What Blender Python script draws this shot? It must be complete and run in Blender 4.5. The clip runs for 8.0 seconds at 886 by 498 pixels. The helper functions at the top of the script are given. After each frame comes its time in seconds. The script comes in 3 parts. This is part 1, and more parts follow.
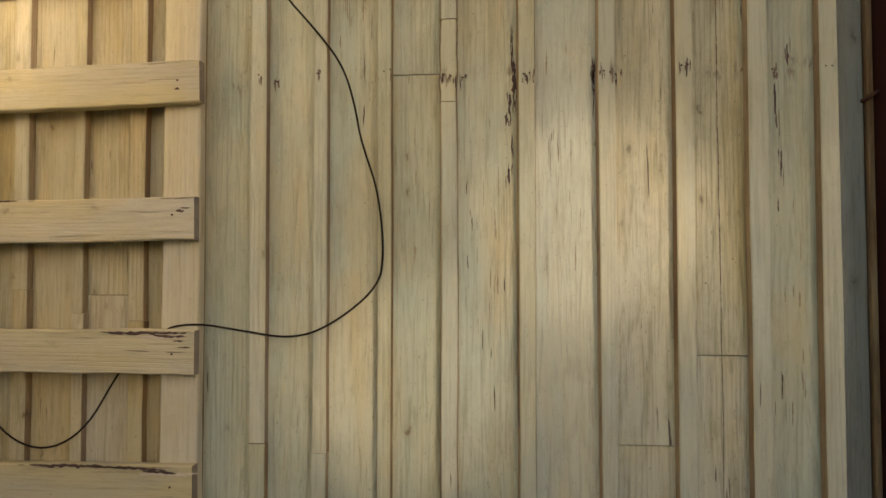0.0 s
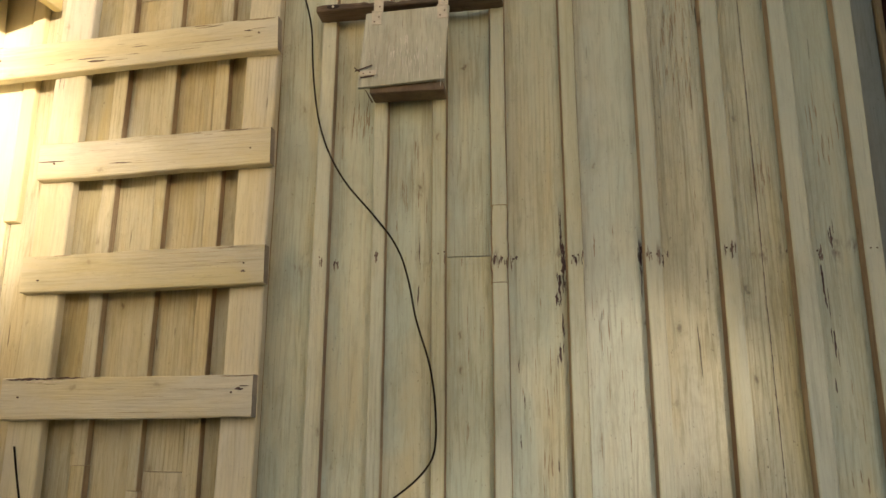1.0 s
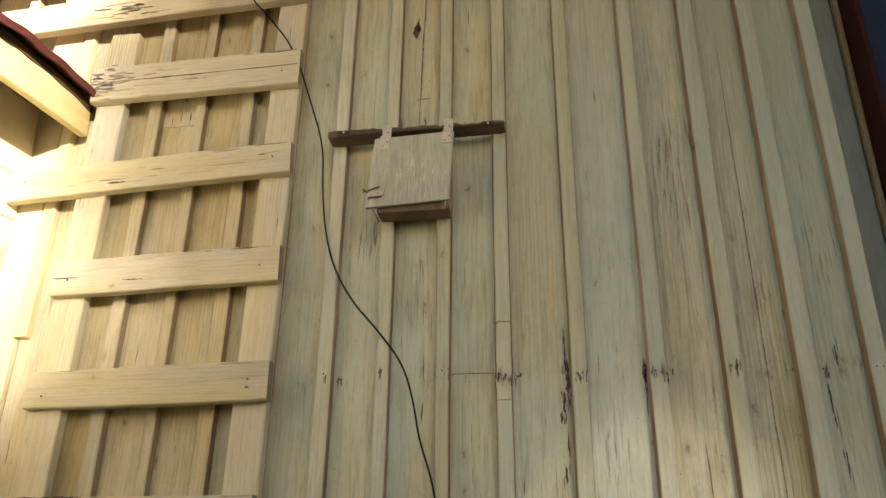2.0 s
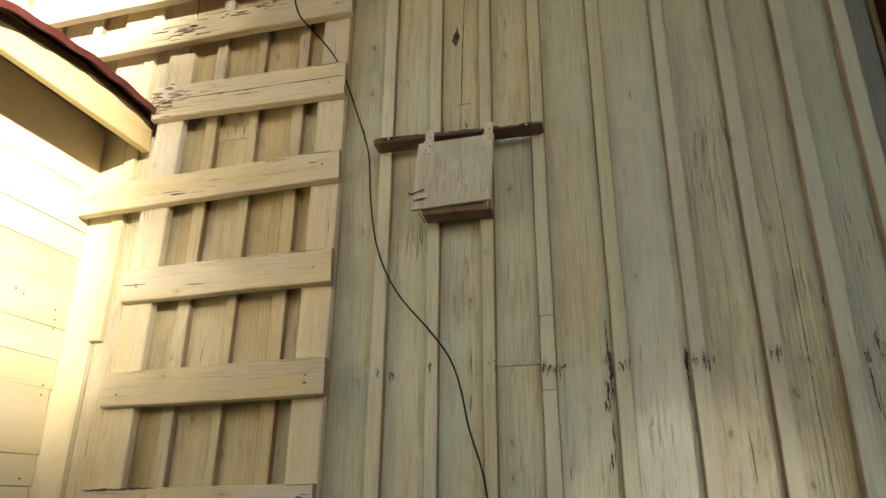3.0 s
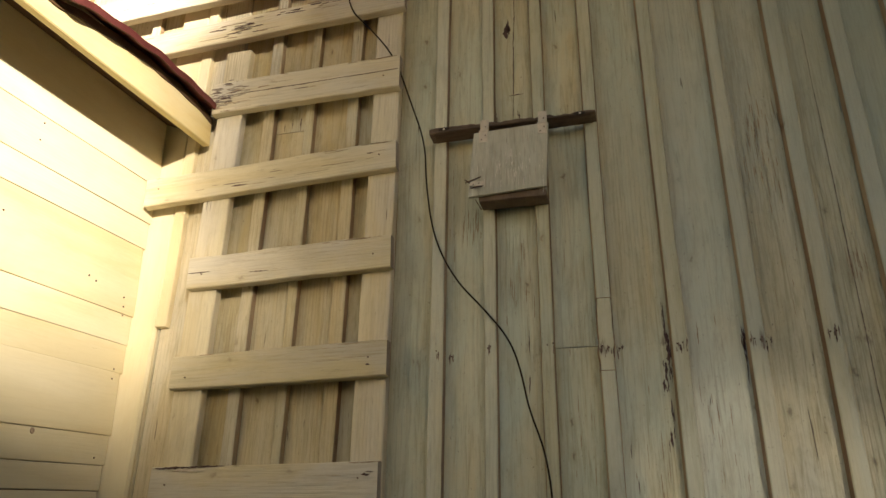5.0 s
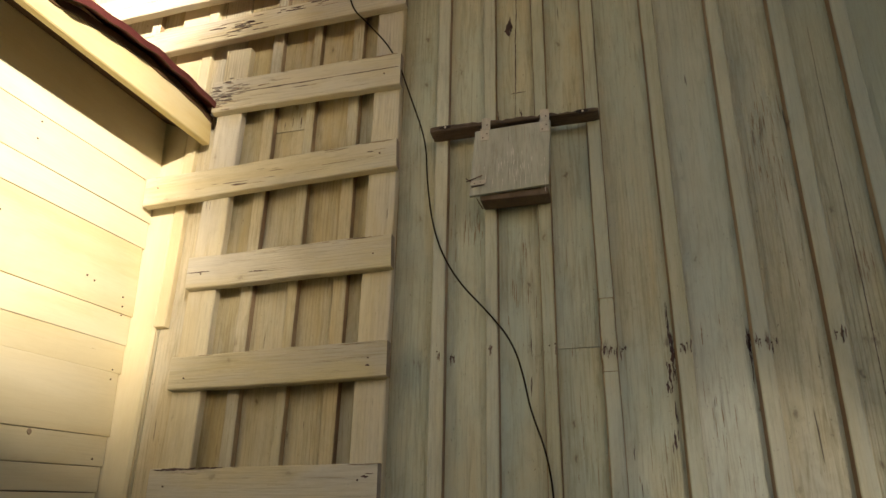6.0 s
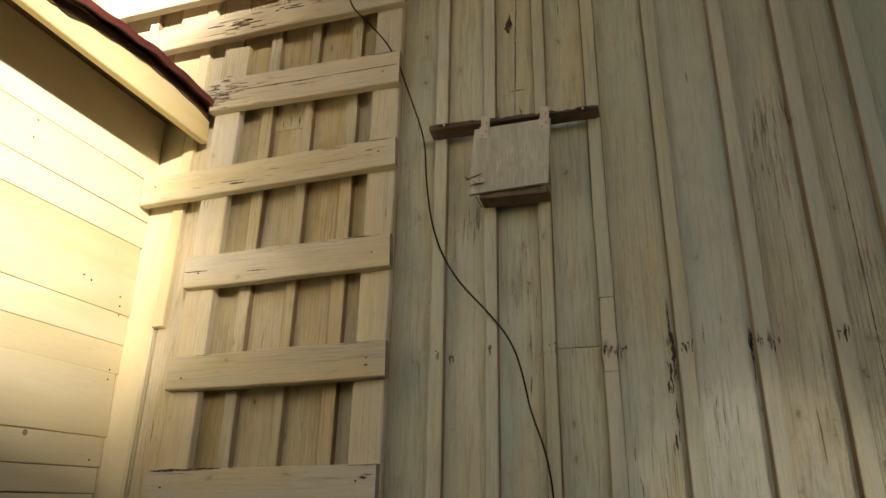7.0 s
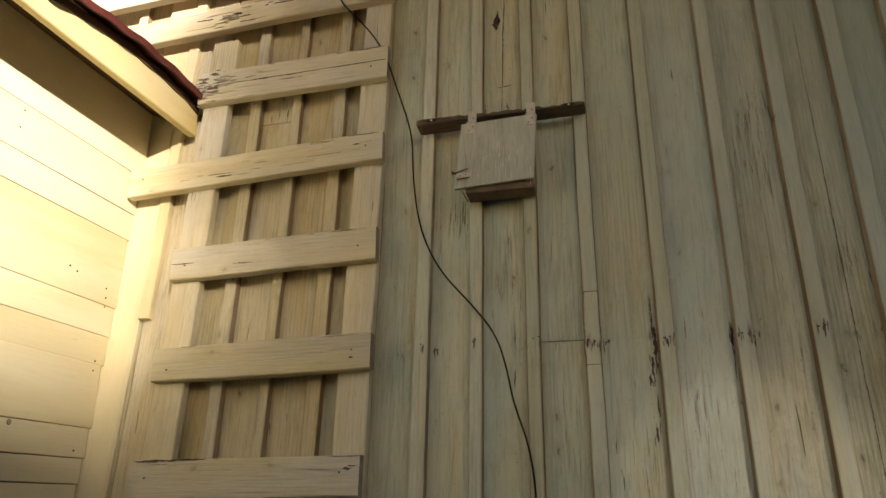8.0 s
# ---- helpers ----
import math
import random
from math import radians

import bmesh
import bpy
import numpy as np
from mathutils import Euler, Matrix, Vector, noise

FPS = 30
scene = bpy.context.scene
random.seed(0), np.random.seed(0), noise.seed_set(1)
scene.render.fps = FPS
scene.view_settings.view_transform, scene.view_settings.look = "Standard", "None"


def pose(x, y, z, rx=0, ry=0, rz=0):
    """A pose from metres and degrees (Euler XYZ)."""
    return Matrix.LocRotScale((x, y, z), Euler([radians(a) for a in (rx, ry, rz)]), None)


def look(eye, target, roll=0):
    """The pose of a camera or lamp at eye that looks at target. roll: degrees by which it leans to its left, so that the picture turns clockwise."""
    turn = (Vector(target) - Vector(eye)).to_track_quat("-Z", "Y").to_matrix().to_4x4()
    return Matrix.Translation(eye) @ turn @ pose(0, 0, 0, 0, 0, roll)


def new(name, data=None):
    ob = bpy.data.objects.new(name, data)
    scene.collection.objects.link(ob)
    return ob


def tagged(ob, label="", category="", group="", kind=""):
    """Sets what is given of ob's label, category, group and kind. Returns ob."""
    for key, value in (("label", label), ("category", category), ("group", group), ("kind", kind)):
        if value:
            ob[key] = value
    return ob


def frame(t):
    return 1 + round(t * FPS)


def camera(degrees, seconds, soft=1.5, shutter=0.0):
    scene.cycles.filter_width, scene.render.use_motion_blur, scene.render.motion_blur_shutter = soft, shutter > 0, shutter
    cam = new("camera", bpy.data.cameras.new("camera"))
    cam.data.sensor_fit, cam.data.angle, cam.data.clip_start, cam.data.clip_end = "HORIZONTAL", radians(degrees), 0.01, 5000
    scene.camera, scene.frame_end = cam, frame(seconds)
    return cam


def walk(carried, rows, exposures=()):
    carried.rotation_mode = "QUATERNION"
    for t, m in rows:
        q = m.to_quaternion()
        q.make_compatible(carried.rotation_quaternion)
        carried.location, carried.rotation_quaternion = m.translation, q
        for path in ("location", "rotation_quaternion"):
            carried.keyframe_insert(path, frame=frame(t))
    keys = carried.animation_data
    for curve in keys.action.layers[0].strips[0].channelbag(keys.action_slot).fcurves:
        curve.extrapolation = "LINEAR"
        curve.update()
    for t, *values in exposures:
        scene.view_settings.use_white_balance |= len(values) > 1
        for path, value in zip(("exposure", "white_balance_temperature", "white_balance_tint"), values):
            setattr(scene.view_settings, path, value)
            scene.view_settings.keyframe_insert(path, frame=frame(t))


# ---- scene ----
cam = camera(60.8, 8.0)

# the camera stands before the boarded wall, tilts up and pans a little
PATH = [
    (0, (0.442, -1.665, 1.487), (0.248, 0.324, 1.564), -0.1),
    (0.3, (0.439, -1.677, 1.497), (0.16, 0.299, 1.625), 0.2),
    (0.5, (0.424, -1.694, 1.508), (0.142, 0.279, 1.679), 0.0),
    (0.8, (0.396, -1.705, 1.522), (0.129, 0.247, 1.868), 0.2),
    (1, (0.414, -1.715, 1.539), (0.128, 0.206, 2.014), 0.3),
    (1.2, (0.381, -1.719, 1.522), (0.138, 0.155, 2.177), 0.3),
    (1.5, (0.41, -1.72, 1.512), (0.145, 0.107, 2.282), 0.6),
    (1.7, (0.429, -1.724, 1.525), (0.145, 0.097, 2.301), 0.7),
    (2.8, (0.421, -1.774, 1.512), (0.085, 0.034, 2.298), 0.6),
    (3, (0.447, -1.796, 1.48), (0.029, -0.005, 2.266), 0.6),
    (3.5, (0.434, -1.814, 1.429), (-0.033, -0.037, 2.219), 0.8),
    (4, (0.398, -1.838, 1.432), (-0.073, -0.061, 2.22), 0.8),
    (4.5, (0.369, -1.847, 1.413), (-0.105, -0.073, 2.207), 0.9),
    (6, (0.374, -1.823, 1.424), (-0.117, -0.054, 2.217), 1.2),
    (6.5, (0.373, -1.807, 1.425), (-0.12, -0.038, 2.216), 1.1),
    (7, (0.378, -1.805, 1.428), (-0.119, -0.037, 2.221), 1.2),
    (7.5, (0.376, -1.806, 1.424), (-0.121, -0.038, 2.216), 1.3),
    (8, (0.395, -1.805, 1.408), (-0.081, -0.032, 2.202), 1.4),
]
walk(cam, [(t, look(eye, target, roll)) for t, eye, target, roll in PATH],
     exposures=[(0.0, 2.84, 6150, 19), (1.5, 2.76, 5700, 15), (3.0, 2.56, 5500, 14), (4.0, 2.12, 5600, 15), (8.0, 1.98, 5650, 16)])

# ---- world, sun ----
SUN = Vector((0.66, -1.0, 0.115)).normalized()      # towards the low evening sun
world = bpy.data.worlds.new("world")
scene.world = world
world.use_nodes = True
wn = world.node_tree.nodes
sky = wn.new("ShaderNodeTexSky")
sky.sky_type = "NISHITA"
sky.sun_disc = False
sky.sun_elevation = math.asin(SUN.z)
sky.sun_rotation = math.atan2(SUN.x, SUN.y)
world.node_tree.links.new(sky.outputs[0], wn["Background"].inputs[0])
wn["Background"].inputs[1].default_value = 0.05
sun = new("sun", bpy.data.lights.new("sun", "SUN"))
sun.data.energy, sun.data.angle, sun.data.color = 4.0, radians(1.2), (1.0, 0.82, 0.56)
sun.matrix_world = look(SUN * 30, (0, 0, 0))


# ---- materials ----
def shader(name):
    m = bpy.data.materials.new(name)
    m.use_nodes = True
    return m, m.node_tree, m.node_tree.nodes["Principled BSDF"]


def node(tree, kind, links=None, **values):
    n = tree.nodes.new("ShaderNode" + kind)
    for key, value in values.items():
        setattr(n, key, value)
    for key, value in (links or {}).items():
        if isinstance(value, bpy.types.NodeSocket):
            tree.links.new(value, n.inputs[key])
        else:
            n.inputs[key].default_value = value
    return n


def ramp(tree, value, low, high, a=0.0, b=1.0):
    """value from low..high mapped to a..b, clamped."""
    return node(tree, "MapRange", {0: value, 1: low, 2: high, 3: a, 4: b}, clamp=True).outputs[0]


def blend(tree, fac, a, b, how="MIX"):
    n = node(tree, "Mix", {0: fac, 6: a, 7: b}, data_type="RGBA", blend_type=how)
    return n.outputs[2]


def along_grain(tree):
    """Coordinates that run along a plank's own length (its local z), shifted from piece to piece."""
    tc = node(tree, "TexCoord").outputs["Object"]
    rnd = node(tree, "ObjectInfo").outputs["Random"]
    shift = node(tree, "VectorMath", {0: (17.0, 9.0, 31.0), 3: rnd}, operation="SCALE").outputs[0]
    return node(tree, "VectorMath", {0: tc, 1: shift}, operation="ADD").outputs[0], rnd


def stretch(tree, co, x, y, z):
    return node(tree, "VectorMath", {0: co, 1: (x, y, z)}, operation="MULTIPLY").outputs[0]


def noise_of(tree, co, scale, detail=4.0, rough=0.55, warp=0.0):
    return node(tree, "TexNoise", {"Vector": co, "Scale": scale, "Detail": detail, "Roughness": rough, "Distortion": warp}).outputs["Fac"]


def rgb(r, g, b):
    return (r, g, b, 1.0)


def times(tree, a, b):
    return node(tree, "Math", {0: a, 1: b}, operation="MULTIPLY").outputs[0]


def old_paint(name, base, ochre, chalk, wood, wear=0.5, crack=0.5, bump=0.35, rough=0.72, rail=False, spec=0.4):
    """Thick weathered paint on sawn wood: soft ochre and chalky drifts along the grain, specks, knots and open checks."""
    m, t, p = shader(name)
    co, rnd = along_grain(t)
    fine = noise_of(t, stretch(t, co, 1, 1, 0.05), 170, 4, 0.6, 0.6)
    grain = noise_of(t, stretch(t, co, 1, 1, 0.06), 60, 5, 0.65, 1.6)
    drift = noise_of(t, stretch(t, co, 1, 1, 0.07), 13, 5, 0.6, 0.5)
    patch = noise_of(t, stretch(t, co, 1, 1, 0.30), 6.0, 6, 0.62, 0.4)
    cloud = noise_of(t, stretch(t, co, 1, 1, 0.55), 17, 6, 0.7, 0.5)
    speck = noise_of(t, stretch(t, co, 1, 1, 0.45), 210, 3, 0.6)
    c = blend(t, ramp(t, drift, 0.40, 0.66, 0, 0.95), rgb(*base), rgb(*ochre))
    c = blend(t, ramp(t, patch, 0.42, 0.64, 0, 0.9), c, rgb(*chalk))
    c = blend(t, ramp(t, cloud, 0.48, 0.72, 0, 0.26 * wear + 0.03), c, rgb(*[v * 0.55 for v in ochre]))
    c = blend(t, ramp(t, grain, 0.50, 0.67, 0, 0.38 * wear), c, rgb(*[v * 0.5 for v in ochre]))
    c = blend(t, times(t, ramp(t, fine, 0.54, 0.66), 0.24 * wear), c, rgb(*[v * 0.42 for v in ochre]))
    # long wavy year rings, standing out in places
    ring = node(t, "TexWave", {"Vector": stretch(t, co, 1, 1, 0.045), "Scale": 30.0, "Distortion": 16.0, "Detail": 3.0, "Detail Scale": 0.30, "Detail Roughness": 0.5},
                wave_type="BANDS", bands_direction="X").outputs["Fac"]
    bare = ramp(t, noise_of(t, stretch(t, co, 1, 1, 0.22), 5.0, 3, 0.55), 0.44, 0.68, 0.05, 1.0)
    ringed = times(t, ramp(t, ring, 0.70, 1.0), bare)
    c = blend(t, times(t, ringed, 0.20 * min(1.3, wear)), c, rgb(*[0.35 * v + 0.4 * w for v, w in zip(ochre, wood)]))
    c = blend(t, times(t, ramp(t, speck, 0.66, 0.74), 0.45 * wear), c, rgb(*wood))
    # knots: a brown ring round a darker eye, longer along the grain
    sep = node(t, "SeparateXYZ", {0: stretch(t, co, 1, 1, 0.5)})
    flat = node(t, "CombineXYZ", {0: sep.outputs[0], 1: sep.outputs[2]}).outputs[0]
    bend = node(t, "TexNoise", {"Vector": co, "Scale": 70.0, "Detail": 3.0}).outputs["Color"]
    flat = node(t, "VectorMath", {0: stretch(t, bend, 0.022, 0.012, 0), 1: flat}, operation="ADD").outputs[0]
    cells = node(t, "TexVoronoi", {"Vector": flat, "Scale": 10.0, "Randomness": 1.0}, voronoi_dimensions="2D")
    pick = ramp(t, node(t, "SeparateColor", {0: cells.outputs["Color"]}).outputs[0], 0.66, 0.90)
    halo = times(t, ramp(t, cells.outputs["Distance"], 0.04, 0.17, 1, 0), pick)
    eye = times(t, ramp(t, cells.outputs["Distance"], 0.015, 0.055, 1, 0), pick)
    c = blend(t, times(t, halo, 0.42 * min(1.0, wear)), c, rgb(*[v * 0.62 for v in ochre]))
    c = blend(t, times(t, eye, 0.60 * min(1.0, wear)), c, rgb(wood[0] * 1.5, wood[1] * 1.4, wood[2] * 1.2))
    # checks where the paint has split along the grain, in loose groups
    split = noise_of(t, stretch(t, co, 1, 1, 0.055), 110, 2, 0.5, 0.3)
    where = noise_of(t, stretch(t, co, 1, 1, 0.45), 8, 3, 0.5)
    thr = ramp(t, where, 0.40, 0.70, 0.80, 0.80 - 0.17 * crack)
    hole = ramp(t, node(t, "Math", {0: split, 1: thr}, operation="SUBTRACT").outputs[0], 0.0, 0.025)
    c = blend(t, times(t, hole, 0.85), c, rgb(*wood))
    if rail:
        # rust and damp that has crept out round the row of nails
        pos = node(t, "NewGeometry").outputs["Position"]
        z = node(t, "SeparateXYZ", {0: pos}).outputs[2]
        off = node(t, "Math", {0: node(t, "Math", {0: z, 1: 1.936}, operation="SUBTRACT").outputs[0]}, operation="ABSOLUTE").outputs[0]
        band = ramp(t, off, 0.006, 0.032, 1, 0)
        # shade painted into the upper right boards: darker grey-green, broken up by noise
        spot = node(t, "VectorMath", {0: stretch(t, pos, 1, 0, 0.62), 1: (1.15, 0, 1.86)}, operation="DISTANCE").outputs["Value"]
        breakup = noise_of(t, stretch(t, pos, 1, 1, 0.16), 7.0, 5, 0.6)
        shade_tint = ramp(t, node(t, "Math", {0: spot, 1: times(t, breakup, -1.1)}, operation="ADD").outputs[0], -0.30, 0.40, 0.68, 0.0)
        c = blend(t, shade_tint, c, rgb(0.295, 0.335, 0.285))
        smear = ramp(t, noise_of(t, stretch(t, pos, 1, 1, 0.30), 62, 4, 0.65), 0.50, 0.62)
        some = ramp(t, noise_of(t, stretch(t, pos, 1, 0, 0), 13, 2, 0.5), 0.50, 0.58)
        c = blend(t, times(t, times(t, times(t, band, smear), some), 0.65), c, rgb(0.10, 0.055, 0.05))
    c = node(t, "HueSaturation", {"Value": ramp(t, rnd, 0, 1, 0.89, 1.06), "Saturation": ramp(t, rnd, 0, 1, 1.20, 0.88), "Color": c}).outputs[0]
    t.links.new(c, p.inputs["Base Color"])
    p.inputs["Specular IOR Level"].default_value = spec
    t.links.new(ramp(t, patch, 0.3, 0.7, rough - 0.12, rough + 0.12), p.inputs["Roughness"])
    h = node(t, "Math", {0: times(t, grain, 0.8), 1: times(t, fine, 0.5)}, operation="ADD").outputs[0]
    h = node(t, "Math", {0: h, 1: times(t, cloud, 0.5)}, operation="ADD").outputs[0]
    h = node(t, "Math", {0: h, 1: times(t, ringed, 0.4)}, operation="SUBTRACT").outputs[0]
    h = node(t, "Math", {0: h, 1: hole}, operation="SUBTRACT").outputs[0]
    b = node(t, "Bump", {"Strength": bump, "Distance": 0.003, "Height": h})
    t.links.new(b.outputs[0], p.inputs["Normal"])
    return m


M_WALL = old_paint("cream_wall_paint", (0.570, 0.575, 0.440), (0.54, 0.485, 0.305), (0.495, 0.550, 0.455), (0.08, 0.05, 0.04), 1.2, 0.7, 0.9, rail=True)
# warmer tone for the boards and battens behind the ladder
M_OCHRE = old_paint("ochre_cream_paint", (0.56, 0.50, 0.325), (0.49, 0.395, 0.20), (0.51, 0.485, 0.37), (0.08, 0.05, 0.04), 1.1, 0.8, 0.8, rail=True)
M_GRAIN = old_paint("raised_grain_paint", (0.60, 0.565, 0.39), (0.53, 0.455, 0.25), (0.55, 0.545, 0.43), (0.07, 0.045, 0.035), 1.5, 0.9, 1.0, rail=True)
# brown staining of the batten sides, with crease shade mixed into the tone
M_EDGE = old_paint("brown_edge", (0.27, 0.185, 0.105), (0.19, 0.115, 0.06), (0.40, 0.32, 0.20), (0.07, 0.045, 0.035), 1.0, 0.5, 0.5)
M_BATTEN = old_paint("cream_batten_paint", (0.535, 0.532, 0.405), (0.495, 0.46, 0.295), (0.49, 0.51, 0.41), (0.10, 0.06, 0.05), 0.8, 0.5, 0.7, rail=True)
M_LADDER = old_paint("cream_ladder_paint", (0.59, 0.53, 0.345), (0.525, 0.44, 0.235), (0.54, 0.51, 0.425), (0.12, 0.08, 0.075), 0.65, 0.7, 0.8)
M_END = old_paint("grey_end_grain", (0.29, 0.24, 0.19), (0.21, 0.17, 0.13), (0.34, 0.30, 0.25), (0.05, 0.035, 0.035), 0.8, 0.5, 0.5)
M_SIDING = old_paint("cream_siding_paint", (0.70, 0.63, 0.42), (0.66, 0.57, 0.35), (0.73, 0.67, 0.48), (0.20, 0.12, 0.06), 0.15, 0.05, 0.12)
M_TRIM = old_paint("yellow_trim_paint", (0.70, 0.58, 0.28), (0.64, 0.50, 0.21), (0.70, 0.61, 0.36), (0.20, 0.12, 0.06), 0.15, 0.05, 0.12)
# dark brown holds the shade under the eave and the roof edge
M_SOFFIT = old_paint("shaded_soffit_brown", (0.10, 0.055, 0.020), (0.075, 0.040, 0.014), (0.115, 0.070, 0.03), (0.12, 0.07, 0.04), 0.3, 0.1, 0.2)
M_BARE = old_paint("weathered_plywood", (0.46, 0.41, 0.31), (0.34, 0.28, 0.20), (0.54, 0.50, 0.42), (0.10, 0.06, 0.045), 0.7, 0.5)
M_PANEL = old_paint("worn_plywood", (0.53, 0.53, 0.44), (0.36, 0.335, 0.255), (0.62, 0.625, 0.55), (0.14, 0.10, 0.08), 0.95, 0.5, 0.6)
M_DARKWOOD = old_paint("dark_weathered_wood", (0.14, 0.088, 0.050), (0.040, 0.025, 0.016), (0.27, 0.20, 0.13), (0.03, 0.018, 0.014), 1.4, 0.7, 0.8)
M_BOTTOM = old_paint("brown_box_wood", (0.16, 0.107, 0.062), (0.09, 0.055, 0.032), (0.22, 0.16, 0.10), (0.06, 0.035, 0.02), 0.9, 0.5, 0.6)
# end board's own grey, darkened further for the shade beside the post
M_BLUEGREY = old_paint("shaded_blue_grey_board", (0.27, 0.285, 0.25), (0.23, 0.225, 0.18), (0.25, 0.275, 0.255), (0.07, 0.05, 0.04), 0.9, 0.4, 0.7)
M_MAROON = old_paint("maroon_paint", (0.030, 0.011, 0.011), (0.022, 0.008, 0.008), (0.042, 0.017, 0.015), (0.015, 0.008, 0.007), 0.3, 0.2, 0.2, 0.85, spec=0.1)
M_NAVY = old_paint("navy_paint", (0.014, 0.024, 0.055), (0.010, 0.017, 0.040), (0.020, 0.034, 0.070), (0.006, 0.007, 0.01), 0.3, 0.2, 0.2, 0.85, spec=0.1)
M_BROWN = old_paint("brown_shed_stain", (0.14, 0.09, 0.06), (0.10, 0.06, 0.04), (0.18, 0.13, 0.09), (0.03, 0.02, 0.015), 0.5, 0.3)


def rough_stuff(name, a, b, scale, rough=0.8, metal=0.0, bump=0.3, spec=0.4):
    m, t, p = shader(name)
    tc = node(t, "TexCoord").outputs["Object"]
    n1, n2 = noise_of(t, tc, scale, 6, 0.6), noise_of(t, tc, scale * 9, 4, 0.6)
    c = blend(t, ramp(t, n1, 0.35, 0.65), rgb(*a), rgb(*b))
    c = blend(t, ramp(t, n2, 0.5, 0.75, 0, 0.5), c, rgb(*[v * 0.6 for v in a]))
    t.links.new(c, p.inputs["Base Color"])
    p.inputs["Roughness"].default_value, p.inputs["Metallic"].default_value = rough, metal
    p.inputs["Specular IOR Level"].default_value = spec
    bn = node(t, "Bump", {"Strength": bump, "Distance": 0.004, "Height": n2})
    t.links.new(bn.outputs[0], p.inputs["Normal"])
    return m


M_ROOF = rough_stuff("red_roof_metal", (0.095, 0.022, 0.020), (0.14, 0.038, 0.034), 14, 0.55, 0.0, 0.3)
M_CABLE = rough_stuff("black_cable", (0.012, 0.008, 0.006), (0.022, 0.015, 0.011), 40, 0.8, 0.0, 0.1, 0.15)
M_STEEL = rough_stuff("galvanised_tab", (0.50, 0.45, 0.36), (0.62, 0.56, 0.45), 60, 0.5, 0.2, 0.2)
M_RUST = rough_stuff("rusty_nail", (0.06, 0.035, 0.03), (0.11, 0.055, 0.04), 90, 0.7, 0.3, 0.3)
M_SCAR = rough_stuff("bare_purple_wood", (0.062, 0.043, 0.045), (0.12, 0.070, 0.058), 70, 0.85, 0.0, 0.4)
M_STAIN = rough_stuff("rusty_nail_stain", (0.13, 0.088, 0.075), (0.24, 0.18, 0.13), 45, 0.85, 0.0, 0.3)
M_ROT = rough_stuff("black_rot", (0.018, 0.013, 0.012), (0.035, 0.022, 0.018), 60, 0.8, 0.0, 0.3)
M_PALE = rough_stuff("flaking_pale_paint", (0.66, 0.60, 0.50), (0.58, 0.50, 0.40), 60, 0.7, 0.0, 0.4)
M_CHALK = rough_stuff("chalky_white_flakes", (0.80, 0.77, 0.70), (0.70, 0.66, 0.58), 60, 0.8, 0.0, 0.4)
M_WORN = rough_stuff("brown_bared_grain", (0.26, 0.19, 0.12), (0.34, 0.26, 0.17), 50, 0.85, 0.0, 0.4)
M_CHECK = rough_stuff("grey_brown_check", (0.34, 0.285, 0.195), (0.42, 0.36, 0.25), 50, 0.85, 0.0, 0.3)
M_FADED = rough_stuff("brown_faded_plywood", (0.39, 0.35, 0.27), (0.45, 0.415, 0.33), 50, 0.85, 0.0, 0.3)
M_GROUND = rough_stuff("yard_gravel", (0.09, 0.08, 0.05), (0.15, 0.13, 0.085), 3, 0.9, 0.0, 0.6)
M_LEAF = rough_stuff("leaf_green", (0.05, 0.09, 0.02), (0.09, 0.12, 0.03), 6, 0.6, 0.0, 0.1)
M_BARK = rough_stuff("tree_bark", (0.09, 0.07, 0.05), (0.15, 0.12, 0.09), 12, 0.9, 0.0, 0.8)


# ---- builders ----
def part(name, bm, material, parent=None, label="", m=None, smooth=False, end=None):
    me = bpy.data.meshes.new(name)
    bmesh.ops.recalc_face_normals(bm, faces=bm.faces)
    bm.to_mesh(me)
    bm.free()
    me.materials.append(material)
    me.materials.append(end or material)
    if smooth:
        me.polygons.foreach_set("use_smooth", [True] * len(me.polygons))
    ob = new(name, me)
    if parent:
        ob.parent = parent
    if m:
        ob.matrix_basis = m
    if label:
        ob["label"] = label
    return ob


def beam(length, width, thick, seg=8, wob=0.0015, bev=0.002, rng=random, sawn=False, flare=(0.0, 0.0)):
    """A sawn plank along local z: width in x (centred), front at y = 0, back at y = thick; uneven edges, eased corners."""
    bm = bmesh.new()
    rings = []
    l = r = f = 0.0
    for i in range(seg + 1):
        z = length * i / seg
        l, r, f = (0.6 * v + rng.uniform(-wob, wob) for v in (l, r, f))
        f2 = f * 0.5
        x0, x1 = -width / 2 + l, width / 2 + r
        prof = ((x0 - flare[0], thick), (x0, f2 + bev), (x0 + bev, f2), (x1 - bev, f2), (x1, f2 + bev), (x1 + flare[1], thick))
        rings.append([bm.verts.new((x, y, z)) for x, y in prof])
    for a, b in zip(rings, rings[1:]):
        for k in range(6):
            face = bm.faces.new((a[k], a[(k + 1) % 6], b[(k + 1) % 6], b[k]))
            face.material_index = int(sawn and k in (0, 4))
    for cap in (rings[0], rings[-1][::-1]):
        bm.faces.new(cap).material_index = 1
    return bm


def box(x0, x1, y0, y1, z0, z1, bev=0.0):
    bm = bmesh.new()
    bmesh.ops.create_cube(bm, size=1.0)
    for v in bm.verts:
        v.co = Vector(((x0, x1)[v.co.x > 0], (y0, y1)[v.co.y > 0], (z0, z1)[v.co.z > 0]))
    if bev:
        bmesh.ops.bevel(bm, geom=bm.edges[:], offset=bev, segments=2, affect="EDGES")
    return bm


